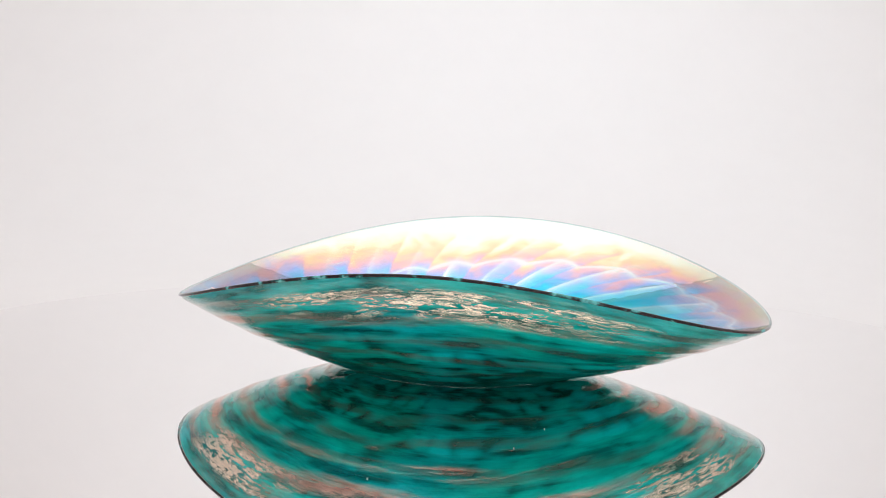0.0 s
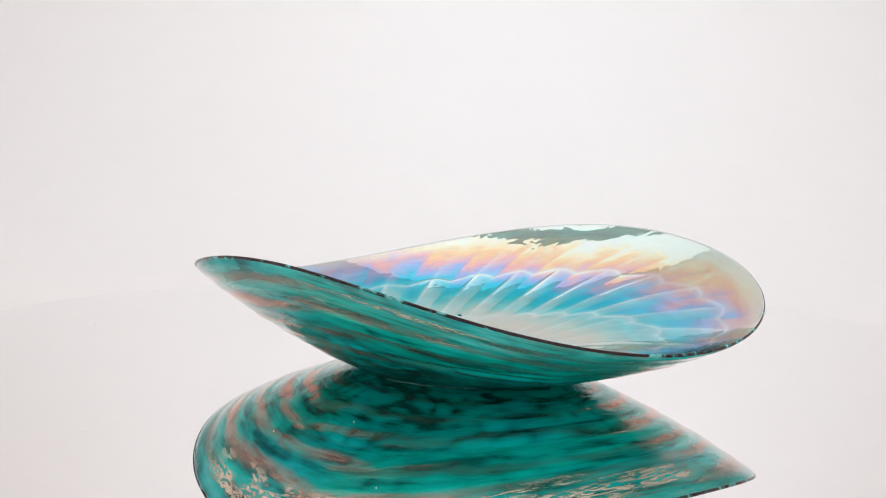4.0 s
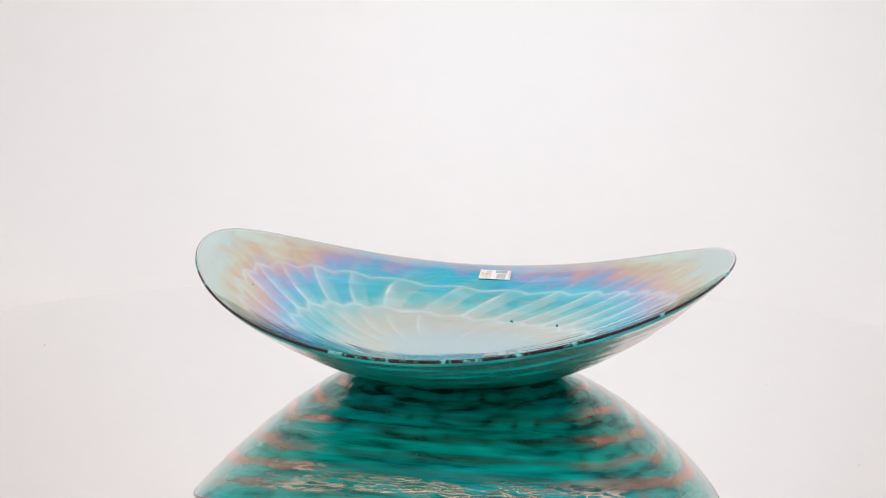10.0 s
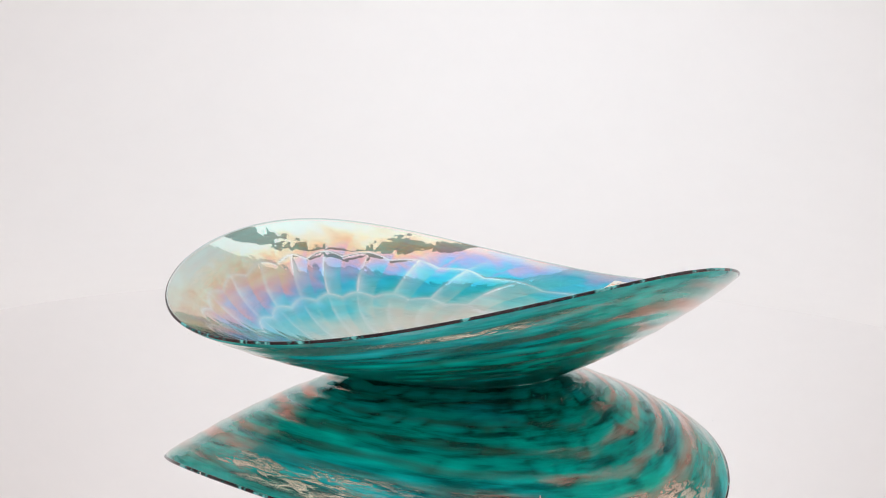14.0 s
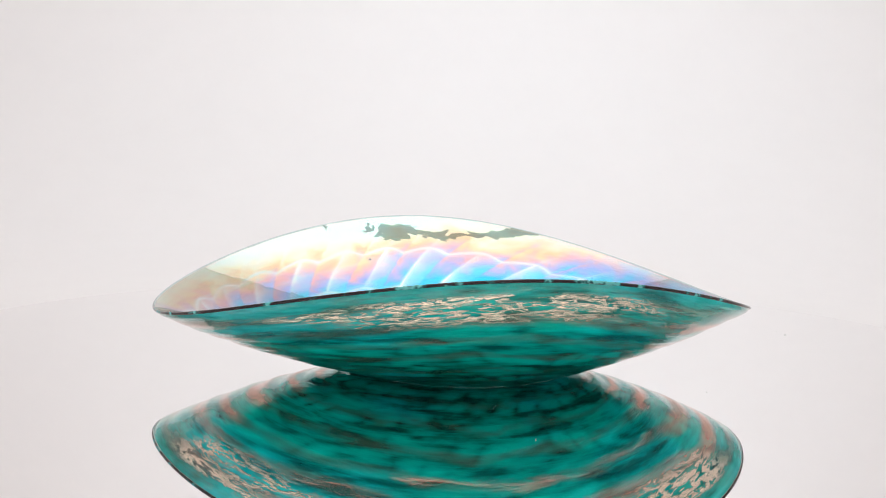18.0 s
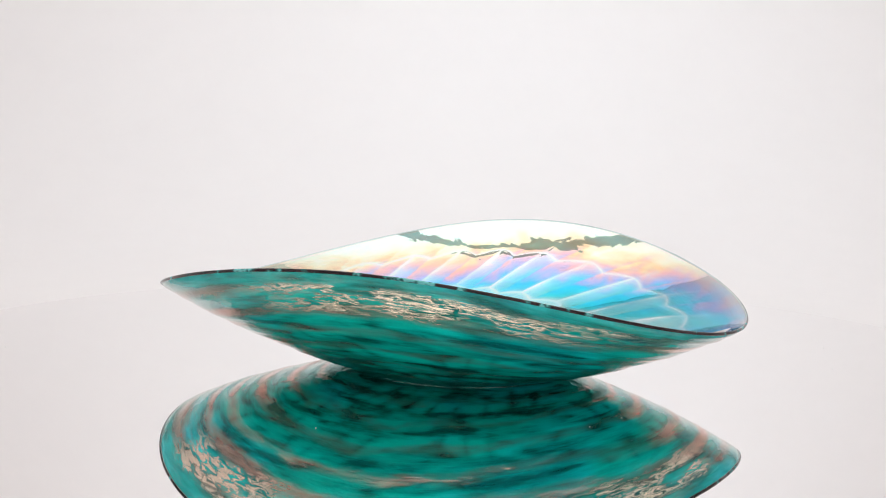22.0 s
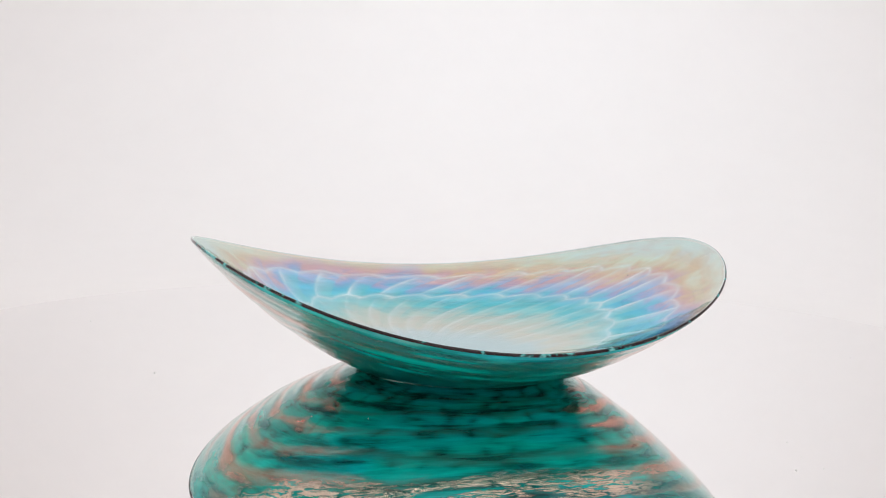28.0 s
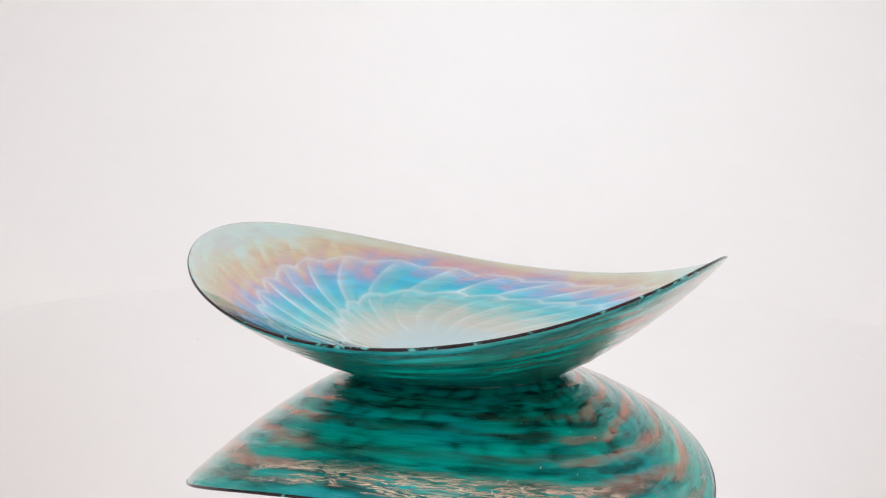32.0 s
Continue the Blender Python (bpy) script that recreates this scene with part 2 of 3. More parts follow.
def make_lip():
    m, nodes, links = material("dark_glass_lip")
    out = nodes.new("ShaderNodeOutputMaterial")
    co, u, v = polar(nodes, links)
    n = noise_tex(nodes, links, co, 75.0, 3.0, 0.6)
    c = ramp(nodes, links, n, [(0.545, (0.020, 0.010, 0.014)), (0.585, (0.02, 0.14, 0.14)), (0.64, (0.16, 0.62, 0.62))])
    b = mk(nodes, links, "ShaderNodeBsdfPrincipled", {"Base Color": c, "Roughness": 0.08, "IOR": 1.45})
    links.new(b.outputs[0], out.inputs[0])
    return m


OUTSIDE, INSIDE, LIP = make_glass_outer(), make_glass_inner(), make_lip()
# pale half of the lip, coloured for what the glass would reflect
PALE_LIP = principled("pale_lip_half", (0.62, 0.72, 0.71), 0.15, grain=0.12, scale=90)
# wall cloth darkened beside the tent cloth to leave the roof relatively brighter
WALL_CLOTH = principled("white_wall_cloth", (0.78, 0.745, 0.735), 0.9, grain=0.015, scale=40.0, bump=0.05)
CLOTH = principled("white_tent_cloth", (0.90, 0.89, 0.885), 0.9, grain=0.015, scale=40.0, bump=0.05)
SWEEP = principled("white_backdrop_paper", (0.828, 0.806, 0.801), 0.85, grain=0.012, scale=25.0)
DARK = principled("dark_grey_cloth", (0.45, 0.46, 0.44), 0.9, grain=0.2)
PLATE_EDGE = principled("ground_glass_edge", (0.62, 0.57, 0.56), 0.35, grain=0.05)
BUBBLE = principled("teal_bubble_glass", (0.06, 0.30, 0.32), 0.15, grain=0.2, scale=300)
DUST = principled("white_dust", (0.85, 0.85, 0.83), 0.8, grain=0.05)
LABEL_WHITE = principled("white_label_film", (0.92, 0.92, 0.92), 0.4, grain=0.03, scale=300)
LABEL_GREY = principled("grey_print", (0.42, 0.50, 0.50), 0.4, grain=0.15, scale=700)
LABEL_PRINT = principled("pale_grey_print", (0.52, 0.53, 0.54), 0.4, grain=0.1, scale=500)
FOIL_ORANGE = principled("orange_foil", (0.86, 0.50, 0.30), 0.3, 0.5, grain=0.2, scale=400)
FOIL_GREY = principled("grey_foil", (0.45, 0.46, 0.46), 0.3, 0.5, grain=0.2, scale=400)
LABEL_PINK = principled("pink_print", (0.90, 0.66, 0.62), 0.4, grain=0.05, scale=300)


def make_mirror():
    m, nodes, links = material("mirror_glass")
    out = nodes.new("ShaderNodeOutputMaterial")
    co = nodes.new("ShaderNodeTexCoord").outputs["Object"]
    n = noise_tex(nodes, links, co, 9.0, 4.0)
    rough = ramp(nodes, links, n, [(0.3, (0.004, 0.004, 0.004)), (0.75, (0.02, 0.02, 0.02))])
    g = mk(nodes, links, "ShaderNodeBsdfPrincipled", {"Base Color": (0.96, 0.945, 0.94, 1), "Metallic": 1.0, "Roughness": rough})
    links.new(g.outputs[0], out.inputs[0])
    return m


def make_hologram():
    m, nodes, links = material("hologram_foil")
    out = nodes.new("ShaderNodeOutputMaterial")
    co = nodes.new("ShaderNodeTexCoord").outputs["Object"]
    n = noise_tex(nodes, links, co, 260.0, 3.0, 0.6)
    c = ramp(nodes, links, n, [(0.40, (0.88, 0.92, 0.92)), (0.5, (0.95, 0.76, 0.60)), (0.60, (0.74, 0.84, 0.85))])
    g = mk(nodes, links, "ShaderNodeBsdfPrincipled", {"Base Color": c, "Metallic": 0.5, "Roughness": 0.3})
    links.new(g.outputs[0], out.inputs[0])
    return m


# unseen roof made to glow as the main light; no lamps above it
def make_lit_roof():
    m, nodes, links = material("self_lit_roof_cloth")
    out = nodes.new("ShaderNodeOutputMaterial")
    co = nodes.new("ShaderNodeTexCoord").outputs["Object"]
    glow_noise = noise_tex(nodes, links, co, 2.2, 2.0)
    glow = mk(nodes, links, "ShaderNodeMapRange", {0: glow_noise, 1: 0.3, 2: 0.7, 3: 1.0, 4: 1.10}).outputs[0]
    # the glow is faded towards the back to soften its edge against the backdrop
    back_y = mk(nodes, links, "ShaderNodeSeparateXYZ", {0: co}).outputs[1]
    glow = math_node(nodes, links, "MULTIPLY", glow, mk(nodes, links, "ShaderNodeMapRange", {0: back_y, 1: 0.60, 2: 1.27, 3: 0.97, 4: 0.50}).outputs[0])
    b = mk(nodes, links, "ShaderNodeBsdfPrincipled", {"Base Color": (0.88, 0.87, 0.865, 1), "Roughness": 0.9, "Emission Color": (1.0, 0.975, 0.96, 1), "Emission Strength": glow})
    links.new(b.outputs[0], out.inputs[0])
    return m


MIRROR, HOLOGRAM, LIT_ROOF = make_mirror(), make_hologram(), make_lit_roof()


# ---------------------------------------------------------------- mesh helpers
def mesh_of(name, verts, faces, mats, smooth=False, slots=None):
    me = bpy.data.meshes.new(name)
    me.from_pydata(verts, [], faces)
    for mt in mats:
        me.materials.append(mt)
    if slots:
        me.polygons.foreach_set("material_index", slots)
    if smooth:
        me.polygons.foreach_set("use_smooth", [True] * len(faces))
    me.update()
    return me


def part(name, me, parent, label=""):
    ob = new(name, me)
    ob.parent = parent
    if label:
        tagged(ob, label)
    return ob


def box_mesh(name, x0, x1, y0, y1, z0, z1, mat, bevel=0.0):
    bm = bmesh.new()
    bmesh.ops.create_cube(bm, size=1.0)
    for v in bm.verts:
        v.co = Vector((x0 + (v.co.x + 0.5) * (x1 - x0), y0 + (v.co.y + 0.5) * (y1 - y0), z0 + (v.co.z + 0.5) * (z1 - z0)))
    if bevel:
        bmesh.ops.bevel(bm, geom=bm.edges[:], offset=bevel, segments=2, affect="EDGES")
    me = bpy.data.meshes.new(name)
    bm.to_mesh(me)
    bm.free()
    me.materials.append(mat)
    return me


# ---------------------------------------------------------------- the tent
def sweep_sheet():
    """One sheet of backdrop paper: table top, curve and back wall."""
    prof, rad, yb, zf = [], 0.80, 1.27, -0.012
    prof += [(-1.93 + i * 0.2, zf) for i in range(13)]
    prof += [(yb - rad + rad * math.sin(a), zf + rad - rad * math.cos(a)) for a in [math.pi / 2 * k / 24 for k in range(1, 25)]]
    prof += [(yb, zf + rad + k * 0.0815) for k in range(1, 11)]
    xs = [-1.45 + 2.9 * i / 24 for i in range(25)]
    verts = [(x, y, z) for x in xs for y, z in prof]
    n = len(prof)
    faces = [(i * n + j, (i + 1) * n + j, (i + 1) * n + j + 1, i * n + j + 1) for i in range(24) for j in range(n - 1)]
    ob = new("backdrop", mesh_of("backdrop", verts, faces, [SWEEP], True))
    mod = ob.modifiers.new("thickness", "SOLIDIFY")
    mod.thickness, mod.offset = 0.004, -1
    return tagged(ob, "smooth white paper sweep, slightly pinkish, curving up behind the turntable", kind="structure")


sweep_sheet()
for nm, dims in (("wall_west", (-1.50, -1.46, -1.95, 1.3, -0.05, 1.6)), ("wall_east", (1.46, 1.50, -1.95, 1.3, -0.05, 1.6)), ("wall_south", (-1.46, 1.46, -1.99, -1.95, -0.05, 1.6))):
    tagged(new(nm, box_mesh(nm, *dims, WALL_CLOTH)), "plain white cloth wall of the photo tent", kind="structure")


def cove(name, sign):
    """Unseen soft curve from side wall to roof, added to smooth the corner's reflection."""
    rad, n, ys = 0.42, 20, [-1.95 + 3.22 * k / 12 for k in range(13)]
    prof = [(sign * (1.458 - rad + rad * math.cos(a)), 1.598 - rad + rad * math.sin(a)) for a in [math.pi / 2 * k / n for k in range(n + 1)]]
    verts = [(x, y, z) for y in ys for x, z in prof]
    faces = [(j * (n + 1) + i, j * (n + 1) + i + 1, (j + 1) * (n + 1) + i + 1, (j + 1) * (n + 1) + i) for j in range(12) for i in range(n)]
    ob = new(name, mesh_of(name, verts, [f[::-1] for f in faces] if sign < 0 else faces, [CLOTH], True))
    mod = ob.modifiers.new("thickness", "SOLIDIFY")
    mod.thickness, mod.offset = 0.002, 0
    tagged(ob, "unseen white cloth curve added between side wall and roof", kind="structure")


cove("cove_west", -1)
cove("cove_east", 1)


def ceiling_with_slots():
    """White tent roof, glowing by itself, with two slanting slots through which the sheet above shows."""
    bm = bmesh.new()
    loops = [[(-1.5, -1.99), (1.5, -1.99), (1.5, 1.3), (-1.5, 1.3)]]
    # unseen slots, placed to reflect as dark patches inside the bowl
    loops.append([(-0.32, 0.31), (-0.28, 0.32), (-0.275, 0.36), (-0.31, 0.37), (-0.375, 0.47), (-0.385, 0.55), (-0.43, 0.58), (-0.495, 0.70), (-0.495, 0.82), (-0.53, 0.81),
                  (-0.60, 0.90), (-0.655, 0.965), (-0.68, 0.95), (-0.73, 0.875), (-0.66, 0.865), (-0.565, 0.73), (-0.54, 0.65), (-0.47, 0.60), (-0.41, 0.47), (-0.36, 0.39)])
    loops.append([(0.17, 0.27), (0.23, 0.32), (0.31, 0.38), (0.37, 0.41), (0.42, 0.43), (0.405, 0.50), (0.375, 0.60), (0.385, 0.70), (0.48, 0.86), (0.60, 0.92), (0.68, 0.93), (0.71, 1.03), (0.70, 1.15), (0.77, 1.23),
                  (0.72, 1.24), (0.67, 1.16), (0.62, 1.0), (0.53, 0.96), (0.44, 0.88), (0.35, 0.80), (0.295, 0.76), (0.275, 0.69), (0.285, 0.60), (0.305, 0.49), (0.275, 0.41), (0.21, 0.35), (0.15, 0.36), (0.14, 0.31)])
    for lp in loops:
        vs = [bm.verts.new((x, y, 1.6)) for x, y in lp]
        for a, b in zip(vs, vs[1:] + vs[:1]):
            bm.edges.new((a, b))
    bmesh.ops.triangle_fill(bm, edges=bm.edges[:], use_beauty=True)
    bmesh.ops.recalc_face_normals(bm, faces=bm.faces[:])
    for f in bm.faces:
        if f.normal.z > 0:
            f.normal_flip()
    me = bpy.data.meshes.new("ceiling")
    bm.to_mesh(me)
    bm.free()
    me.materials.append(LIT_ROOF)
    ob = new("ceiling", me)
    mod = ob.modifiers.new("thickness", "SOLIDIFY")
    mod.thickness, mod.offset = 0.01, -1
    tagged(ob, "unseen glowing white tent roof with two added dark slots", kind="structure")


ceiling_with_slots()
# unseen sheet added so that the slots reflect dark
tagged(new("slot_backing", box_mesh("slot_backing", -1.5, 1.5, -1.99, 1.3, 1.64, 1.66, DARK)), "unseen grey sheet added behind the roof slots", kind="structure")


# ---------------------------------------------------------------- the mirror turntable
def mirror_disc():
    thing = tagged(new("mirror_turntable"), "round mirror plate turning slowly on a white paper sweep", "turntable")
    bm = bmesh.new()
    bmesh.ops.create_circle(bm, cap_ends=True, radius=0.4345, segments=256)
    me = bpy.data.meshes.new("mirror")
    bm.to_mesh(me)
    bm.free()
    me.materials.append(MIRROR)
    part("mirror", me, thing, "flawless silvered mirror")
    n, prof = 256, [(0.4345, 0.0), (0.4358, -0.0012), (0.4358, -0.0105), (0.4345, -0.0118)]
    verts = [(r * math.cos(2 * math.pi * i / n), r * math.sin(2 * math.pi * i / n), z) for i in range(n) for r, z in prof]
    faces = [(i * 4 + j, ((i + 1) % n) * 4 + j, ((i + 1) % n) * 4 + j + 1, i * 4 + j + 1)[::-1] for i in range(n) for j in range(3)]
    part("edge", mesh_of("edge", verts, faces, [PLATE_EDGE], True), thing, "ground glass edge, pinkish grey")
    return thing


# ---------------------------------------------------------------- the bowl
RIM_R = (0.2, 0.007912, 0.002937, 0.011503, -0.004296, -0.000116, -0.000116, -0.000910, 0.000035)
RIM_Z = (0.070049, -0.000540, 0.001016, -0.020918, 0.007420, -0.000041, 0.000974, -0.000321, 0.000645)
FLOOR_IN, BASE_R = 0.009, 0.072
IN_RING = (0.594, 0.0983, -0.0715, 0.0317, 0.0122)
OUT_RING = (0.8355, 0.0469, -0.0365, 0.0209, 0.0111)


def series(co, th):
    return co[0] + sum(co[2 * k - 1] * math.cos(k * th) + co[2 * k] * math.sin(k * th) for k in range(1, 5))


def inner_z(u, th):
    return FLOOR_IN + (series(RIM_Z, th) - FLOOR_IN) * u ** 2


def near_integer(q):
    return q - math.floor(q + 0.5)


def ridge_line(d, wide, thin):
    return math.exp(-(d / wide if d > 0 else -d / thin))


def quilt(r, u, th):
    """Relief of the mould-blown inside: slanting ribs that meet in two scalloped rings. Height, share of ridge, lean of the cell."""
    c1, s1, c2, s2 = math.cos(th), math.sin(th), math.cos(2 * th), math.sin(2 * th)
    ring_in = IN_RING[0] + IN_RING[1] * c1 + IN_RING[2] * s1 + IN_RING[3] * c2 + IN_RING[4] * s2
    ring_out = OUT_RING[0] + OUT_RING[1] * c1 + OUT_RING[2] * s1 + OUT_RING[3] * c2 + OUT_RING[4] * s2
    w = (u - ring_in) / (ring_out - ring_in)
    ta = th + math.radians(16.0) * (w - 1.0)
    wob = noise.noise((14 * r * c1, 14 * r * s1, 2.5))
    q = 25 * ta / (2 * math.pi) - 0.424 + 0.24 * math.cos(ta) + 0.274 * math.sin(ta) + 0.195 * math.cos(2 * ta) - 0.078 * math.sin(2 * ta) + 0.22 * wob
    d = near_integer(q)
    arch = 1.0 - abs(2 * d) ** 1.5
    inside = min(1.0, max(0.0, (u - 0.16) / 0.22)) * (1.0 if w > 0 else 0.7)
    fade = inside * min(1.0, max(0.0, (0.95 - u) / 0.08)) * (1.0 if w < 1 else 0.62)
    amp = max(0.65, 0.9 + 0.9 * noise.noise((7 * c1, 7 * s1, 12 * r)))
    # a fold with one crisp side that thins out to a veil on the other
    crisp = ridge_line(-d, 0.07, 0.045)
    veil = ridge_line(-d, 0.42, 0.025)
    drop = 0.030 * (1.0 - arch)
    edge_out, edge_in = (ring_out - drop - u) / 0.05, (ring_in - drop - u) / 0.05
    line_out = 0.7 * ridge_line(edge_out, 0.22, 0.14) + 0.3 * ridge_line(edge_out, 0.6, 0.14)
    line_in = 0.5 * ridge_line(edge_in, 0.26, 0.20) + 0.5 * ridge_line(edge_in, 0.9, 0.30)
    body = veil * (1.0 if 0 < w < 1 else 0.5 if w > 1 else 0.6)
    tint = min(1.0, max((0.40 * crisp + 0.52 * body) * fade * amp, 0.92 * line_out * (0.6 + 0.4 * amp), 0.84 * line_in * (0.5 + 0.5 * amp)))
    h = 0.00016 * max(crisp * fade * amp * (1.0 if w < 1 else 0.5), 0.8 * line_out, 0.6 * line_in)
    lean = d * inside * min(1.0, max(0.0, (0.97 - u) / 0.08))
    return h + 0.00010 * 4 * d * d * fade, tint, lean


def smooth(a, b, x):
    x = min(1.0, max(0.0, (x - a) / (b - a)))
    return x * x * (3 - 2 * x)


def cells(u, th):
    """Quilt seen through from below, painted as tone: rings of long, differing cells."""
    x, y = u * math.cos(th), u * math.sin(th)
    wob = noise.noise((x * 5, y * 5, 7.0))
    w = (u - 0.20 + 0.05 * wob) / 0.082
    k = math.floor(w)
    q = math.degrees(th) / 12.0 + 0.37 * k + 1.3 * noise.noise((x * 4, y * 4, 1.3 + 5 * k)) + 0.25 * (w - k)
    c = math.floor(q)
    a, b = w - k, q - c
    shape = smooth(0.0, 0.5, a) * smooth(1.0, 0.55, a) * smooth(-0.15, 0.45, b) * smooth(1.15, 0.6, b)
    tone = 0.5 + 0.5 * math.sin(12.9898 * (c % 30) + 78.233 * k + 1.7)
    return shape * (0.15 + 0.95 * tone)


def glass_bowl():
    thing = tagged(new("glass_bowl"), "oval teal glass bowl with iridescent pearly inside and copper swirls", "bowl")
    nt, ni, no = 960, 190, 170
    ring = [(math.cos(2 * math.pi * i / nt), math.sin(2 * math.pi * i / nt), 2 * math.pi * i / nt) for i in range(nt)]

    def shell(name, rows, verts, centre, material_used, marks, label):
        """Rings of vertices from the middle out, closed at the middle."""
        faces = []
        for j in range(rows - 1):
            for i in range(nt):
                a, b = j * nt + i, j * nt + (i + 1) % nt
                faces.append((a, a + nt, b + nt, b))
        verts.append(centre)
        faces += [(len(verts) - 1, i, (i + 1) % nt) for i in range(nt)]
        if name == "outside_wall":
            faces = [f[::-1] for f in faces]
        me = mesh_of(name, verts, faces, [material_used], True)
        for key, values in marks.items():
            me.attributes.new(key, "FLOAT", "POINT").data.foreach_set("value", values + [0.0])
        part(name, me, thing, label)

    verts, relief_tints, leans = [], [], []
    for j in range(ni + 1):
        u = 0.02 + 0.98 * j / ni
        for c, s, th in ring:
            r = series(RIM_R, th) * u
            h, line, lean = quilt(r, u, th)
            verts.append((r * c, r * s, inner_z(u, th) + h))
            relief_tints.append(line)
            leans.append(lean)
    shell("inside_lining", ni + 1, verts, (0, 0, FLOOR_IN), INSIDE, {"relief_tint": relief_tints, "tilt": leans}, "pearly iridescent ribbed inside")
    verts, relief_tints = [], []
    for j in range(no):
        f = 0.015 + 0.985 * j / (no - 1)
        for c, s, th in ring:
            rr, zr = series(RIM_R, th) + 0.0012, series(RIM_Z, th) - 0.0022 + 0.0022 * smooth(0.985, 1.0, f)
            r = rr * f
            z = max(0.0, r * r - BASE_R ** 2) * zr / (rr * rr - BASE_R ** 2)
            z = math.sqrt(z * z + 4e-7)
            w = noise.noise((f * 26, 2.2 * math.cos(th + 1.5 * f), 2.2 * math.sin(th + 1.5 * f))) * 0.0009 * min(1, max(0, (f - 0.38) / 0.1)) * min(1, (1 - f) / 0.06)
            verts.append((r * c, r * s, z + w))
            relief_tints.append(cells(f, th))
    shell("outside_wall", no, verts, (0, 0, 0.0006), OUTSIDE, {"relief_tint": relief_tints}, "teal glass outside with copper swirls")
    # the fire-polished lip
    verts, faces, halves, nt, nc = [], [], [], 600, 12
    for i in range(nt):
        th = 2 * math.pi * i / nt
        r, z = series(RIM_R, th) + 0.0006, series(RIM_Z, th) - 0.0006
        k = 1 + 0.12 * noise.noise((9 * math.cos(th), 9 * math.sin(th), 4.0))
        for c in range(nc):
            a = 2 * math.pi * c / nc
            o = 0.0010 * k * math.cos(a)
            verts.append(((r + o) * math.cos(th), (r + o) * math.sin(th), z + 0.0011 * k * math.sin(a)))
    for i in range(nt):
        for c in range(nc):
            faces.append((i * nc + c, ((i + 1) % nt) * nc + c, ((i + 1) % nt) * nc + (c + 1) % nc, i * nc + (c + 1) % nc)[::-1])
            # dark outer, pale inner half, painted in place of refraction and reflection
            halves.append(0 if c < 3 or c > 8 else 1)
    part("lip", mesh_of("bowl_lip", verts, faces, [LIP, PALE_LIP], True, halves), thing, "rounded glass lip, dark outside, pale inside")
    for a, u, size in ((126.0, 0.468, 0.0020), (154.3, 0.485, 0.0019), (278.0, 0.803, 0.0009)):
        th = radians(a)
        r = u * series(RIM_R, th)
        bm = bmesh.new()
        m = Matrix.Translation((r * math.cos(th), r * math.sin(th), inner_z(u, th) + 0.0002)) @ Euler((0, 0, th + 0.9)).to_matrix().to_4x4() @ Matrix.Diagonal((size, size * 0.45, size * 0.4, 1))
        bmesh.ops.create_icosphere(bm, subdivisions=2, radius=1.0, matrix=m)
        me = bpy.data.meshes.new("air_bubble")
        bm.to_mesh(me)
        bm.free()
        me.materials.append(BUBBLE)
        part("air_bubble", me, thing, "dark teal air bubble")
    return thing


def on_wall(th0, r0, a, b, lift):
    """A point on the bowl's inside near (r0, th0): a metres along the rim, b metres outwards, lift above it."""
    r = r0 + b
    th = th0 - a / r
    u = r / series(RIM_R, th)
    return (r * math.cos(th), r * math.sin(th), inner_z(u, th) + lift)


def label_piece(name, a0, a1, b0, b1, lift, thick, mat, parent, label=""):
    th0, r0, nx, ny = radians(169.4), 0.1875, 10, 6
    verts = [on_wall(th0, r0, a0 + (a1 - a0) * i / nx, b0 + (b1 - b0) * j / ny, lift + k) for k in (0.0, thick) for i in range(nx + 1) for j in range(ny + 1)]
    n, m = ny + 1, (nx + 1) * (ny + 1)
    faces = [(m + i * n + j, m + (i + 1) * n + j, m + (i + 1) * n + j + 1, m + i * n + j + 1) for i in range(nx) for j in range(ny)]
    faces += [(i * n + j, i * n + j + 1, (i + 1) * n + j + 1, (i + 1) * n + j) for i in range(nx) for j in range(ny)]
    for j in range(ny):
        faces += [(j, m + j, m + j + 1, j + 1), (nx * n + j, nx * n + j + 1, m + nx * n + j + 1, m + nx * n + j)]
    for i in range(nx):
        faces += [(i * n, (i + 1) * n, m + (i + 1) * n, m + i * n), (i * n + ny, m + i * n + ny, m + (i + 1) * n + ny, (i + 1) * n + ny)]
    part(name, mesh_of(name, verts, faces, [mat]), parent, label)


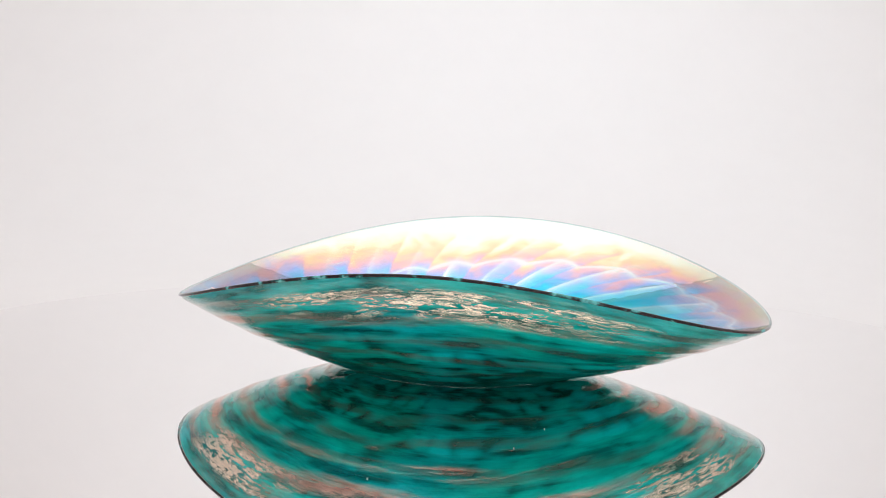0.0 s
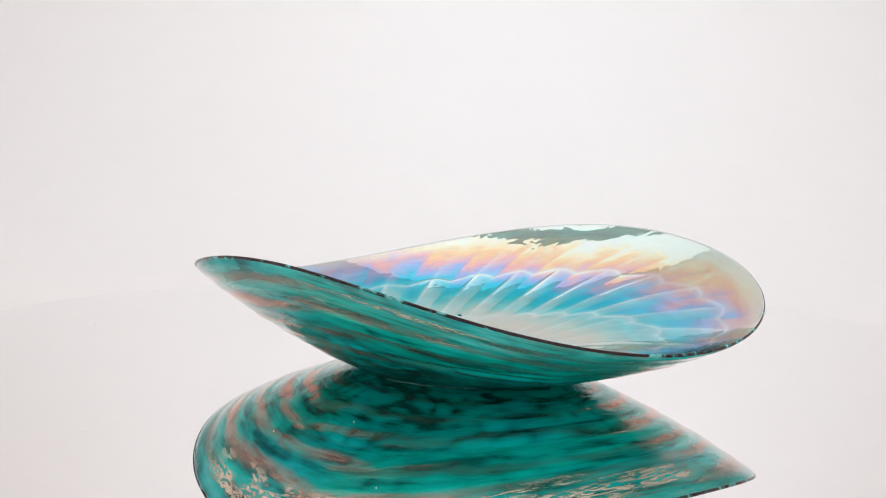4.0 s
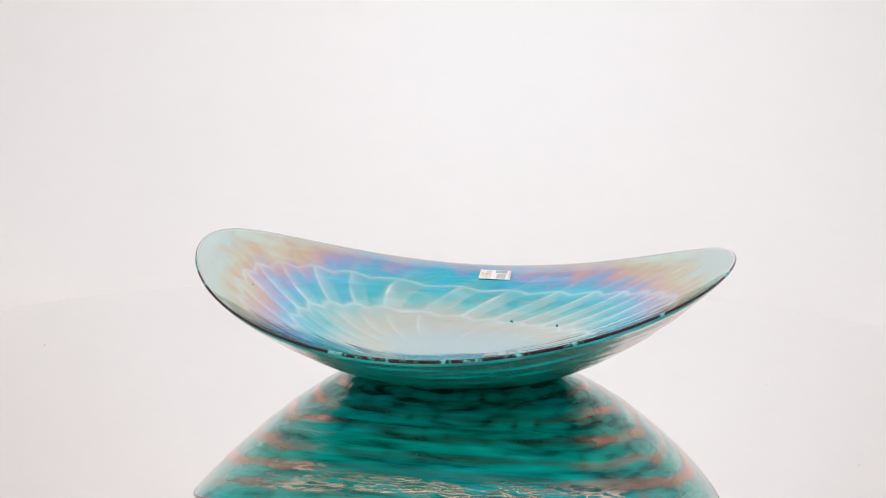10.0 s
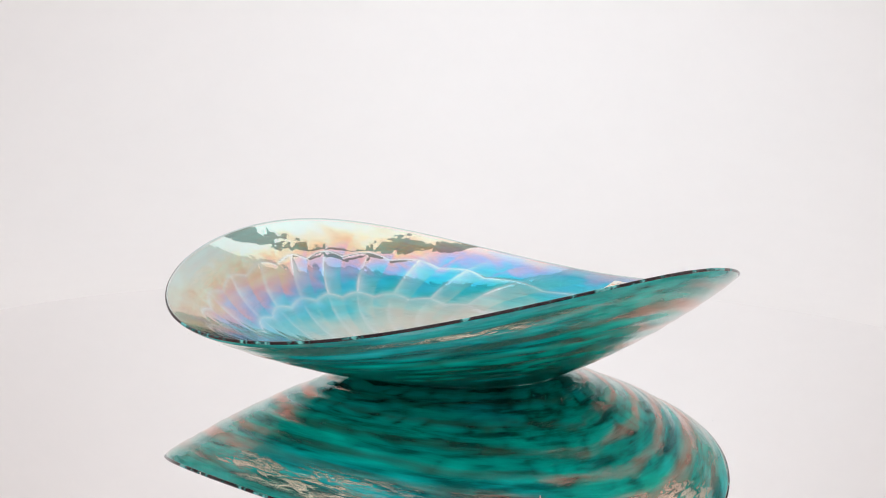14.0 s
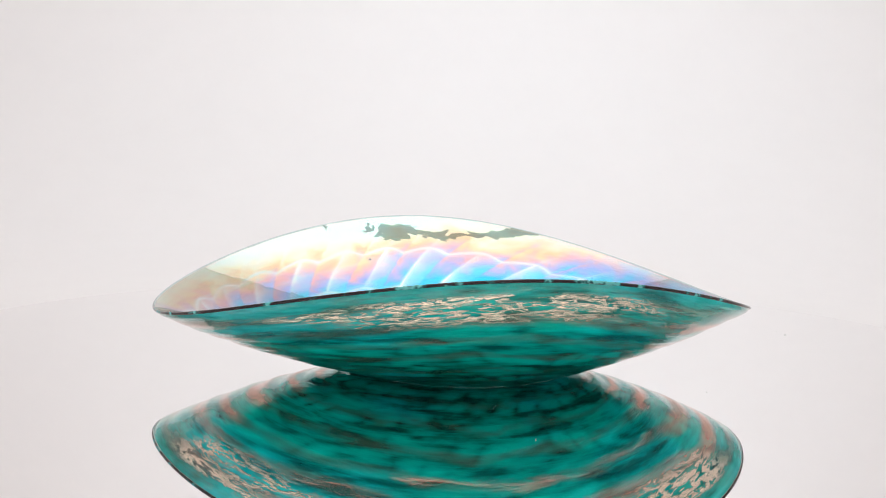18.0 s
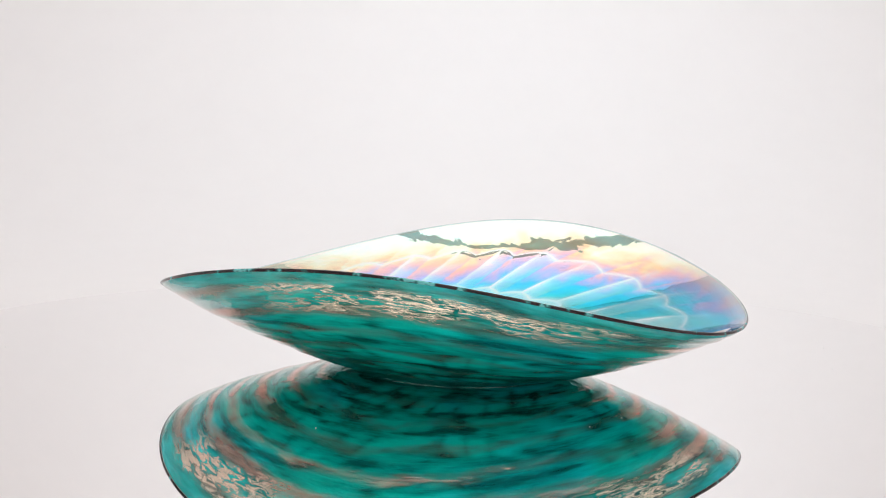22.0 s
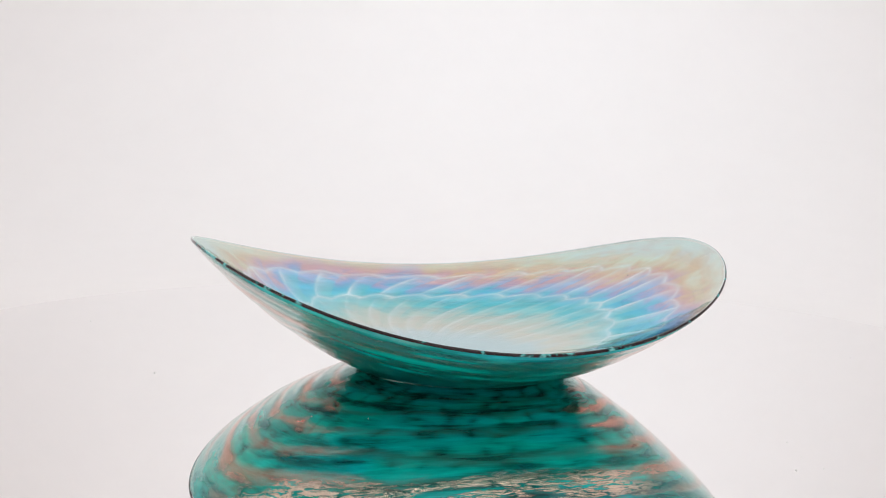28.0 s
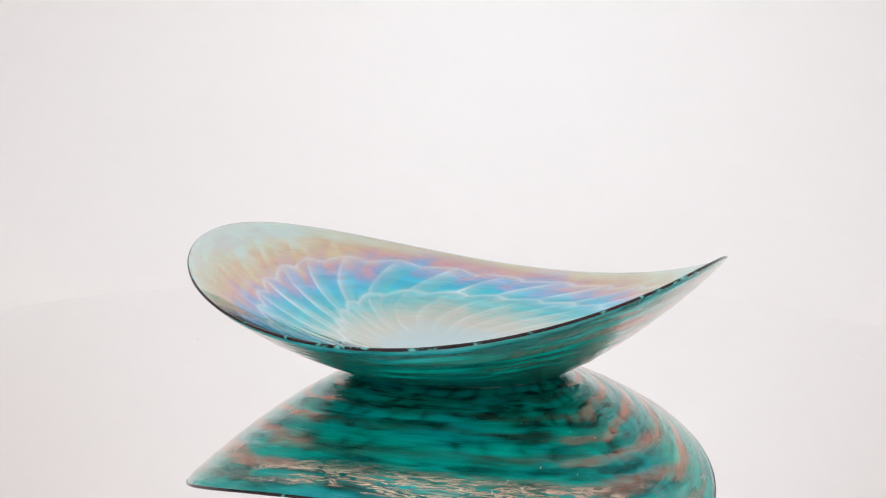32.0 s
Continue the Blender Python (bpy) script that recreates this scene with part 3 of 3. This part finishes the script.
def certificate_label():
    thing = tagged(new("maker_label"), "small white label with silvery hologram stuck inside the bowl", "label")
    label_piece("backing", -0.0132, 0.0132, -0.0075, 0.0078, 0.0004, 0.00025, LABEL_WHITE, thing)
    label_piece("hologram", -0.0130, -0.0030, -0.0073, 0.0076, 0.00068, 0.0001, HOLOGRAM, thing, "silver and orange foil patch")
    rnd = random.Random(11)
    for i in range(4):
        for j in range(4):
            a, b = -0.0124 + 0.0023 * i + rnd.uniform(0, 0.0006), -0.0066 + 0.0034 * j + rnd.uniform(0, 0.001)
            if rnd.random() < 0.72:
                mat = FOIL_ORANGE if j in (1, 2) and rnd.random() < 0.7 else FOIL_GREY
                label_piece("foil_fleck", a, a + rnd.uniform(0.0010, 0.0020), b, b + rnd.uniform(0.0008, 0.0019), 0.00080, 0.00006, mat, thing, "orange foil fleck" if mat == FOIL_ORANGE else "grey foil fleck")
    label_piece("printed_square", 0.0014, 0.0092, -0.0066, 0.0012, 0.00068, 0.0001, LABEL_PRINT, thing, "pale grey printed square")
    label_piece("text_bar", 0.0, 0.0098, 0.0025, 0.0072, 0.00068, 0.0001, LABEL_GREY, thing, "grey printed bar")
    label_piece("stripe", 0.0114, 0.0130, -0.0073, 0.0076, 0.00068, 0.0001, LABEL_PINK, thing, "pale pink stripe")
    return thing


def dust_grains():
    """Specks of white dust lying on the mirror."""
    spots = [(0.0526, -0.186, 0.0009), (0.0325, -0.2365, 0.0009), (-0.0474, -0.3116, 0.0011), (0.155, -0.2926, 0.0009), (-0.3193, -0.0646, 0.0013), (-0.3217, -0.0818, 0.0010),
             (-0.2954, -0.0856, 0.0007), (-0.2634, -0.0985, 0.0009), (-0.2713, -0.1199, 0.0007), (-0.1846, -0.1196, 0.0007), (-0.1751, -0.1034, 0.0006), (-0.178, -0.1574, 0.0007),
             (-0.2562, -0.186, 0.0009), (0.3353, 0.0549, 0.0010), (0.2579, 0.2189, 0.0011), (-0.1345, 0.1212, 0.0009), (-0.1191, 0.1529, 0.0007), (0.0371, 0.2159, 0.0009)]
    rnd = random.Random(5)
    bm = bmesh.new()
    for x, y, d in spots:
        d *= 0.75
        m = Matrix.Translation((x, y, d * 0.42)) @ Euler((0, 0, rnd.uniform(0, 3))).to_matrix().to_4x4() @ Matrix.Diagonal((d * rnd.uniform(0.5, 0.9), d * 0.5, d * 0.45, 1))
        bmesh.ops.create_icosphere(bm, subdivisions=1, radius=1.0, matrix=m)
    me = bpy.data.meshes.new("dust_specks")
    bm.to_mesh(me)
    bm.free()
    me.materials.append(DUST)
    return tagged(new("dust_specks", me), "tiny white dust specks lying on the mirror plate", "dust", kind="stuff")


dust = dust_grains()
turntable, bowl, sticker = mirror_disc(), glass_bowl(), certificate_label()


# ---------------------------------------------------------------- movement
def motions():
    for thing in (turntable, bowl, sticker, dust):
        walk(thing, [(k * 0.5, pose(0, 0, 0, 0, 0, -8.7827 * k * 0.5)) for k in range(65)])


motions()
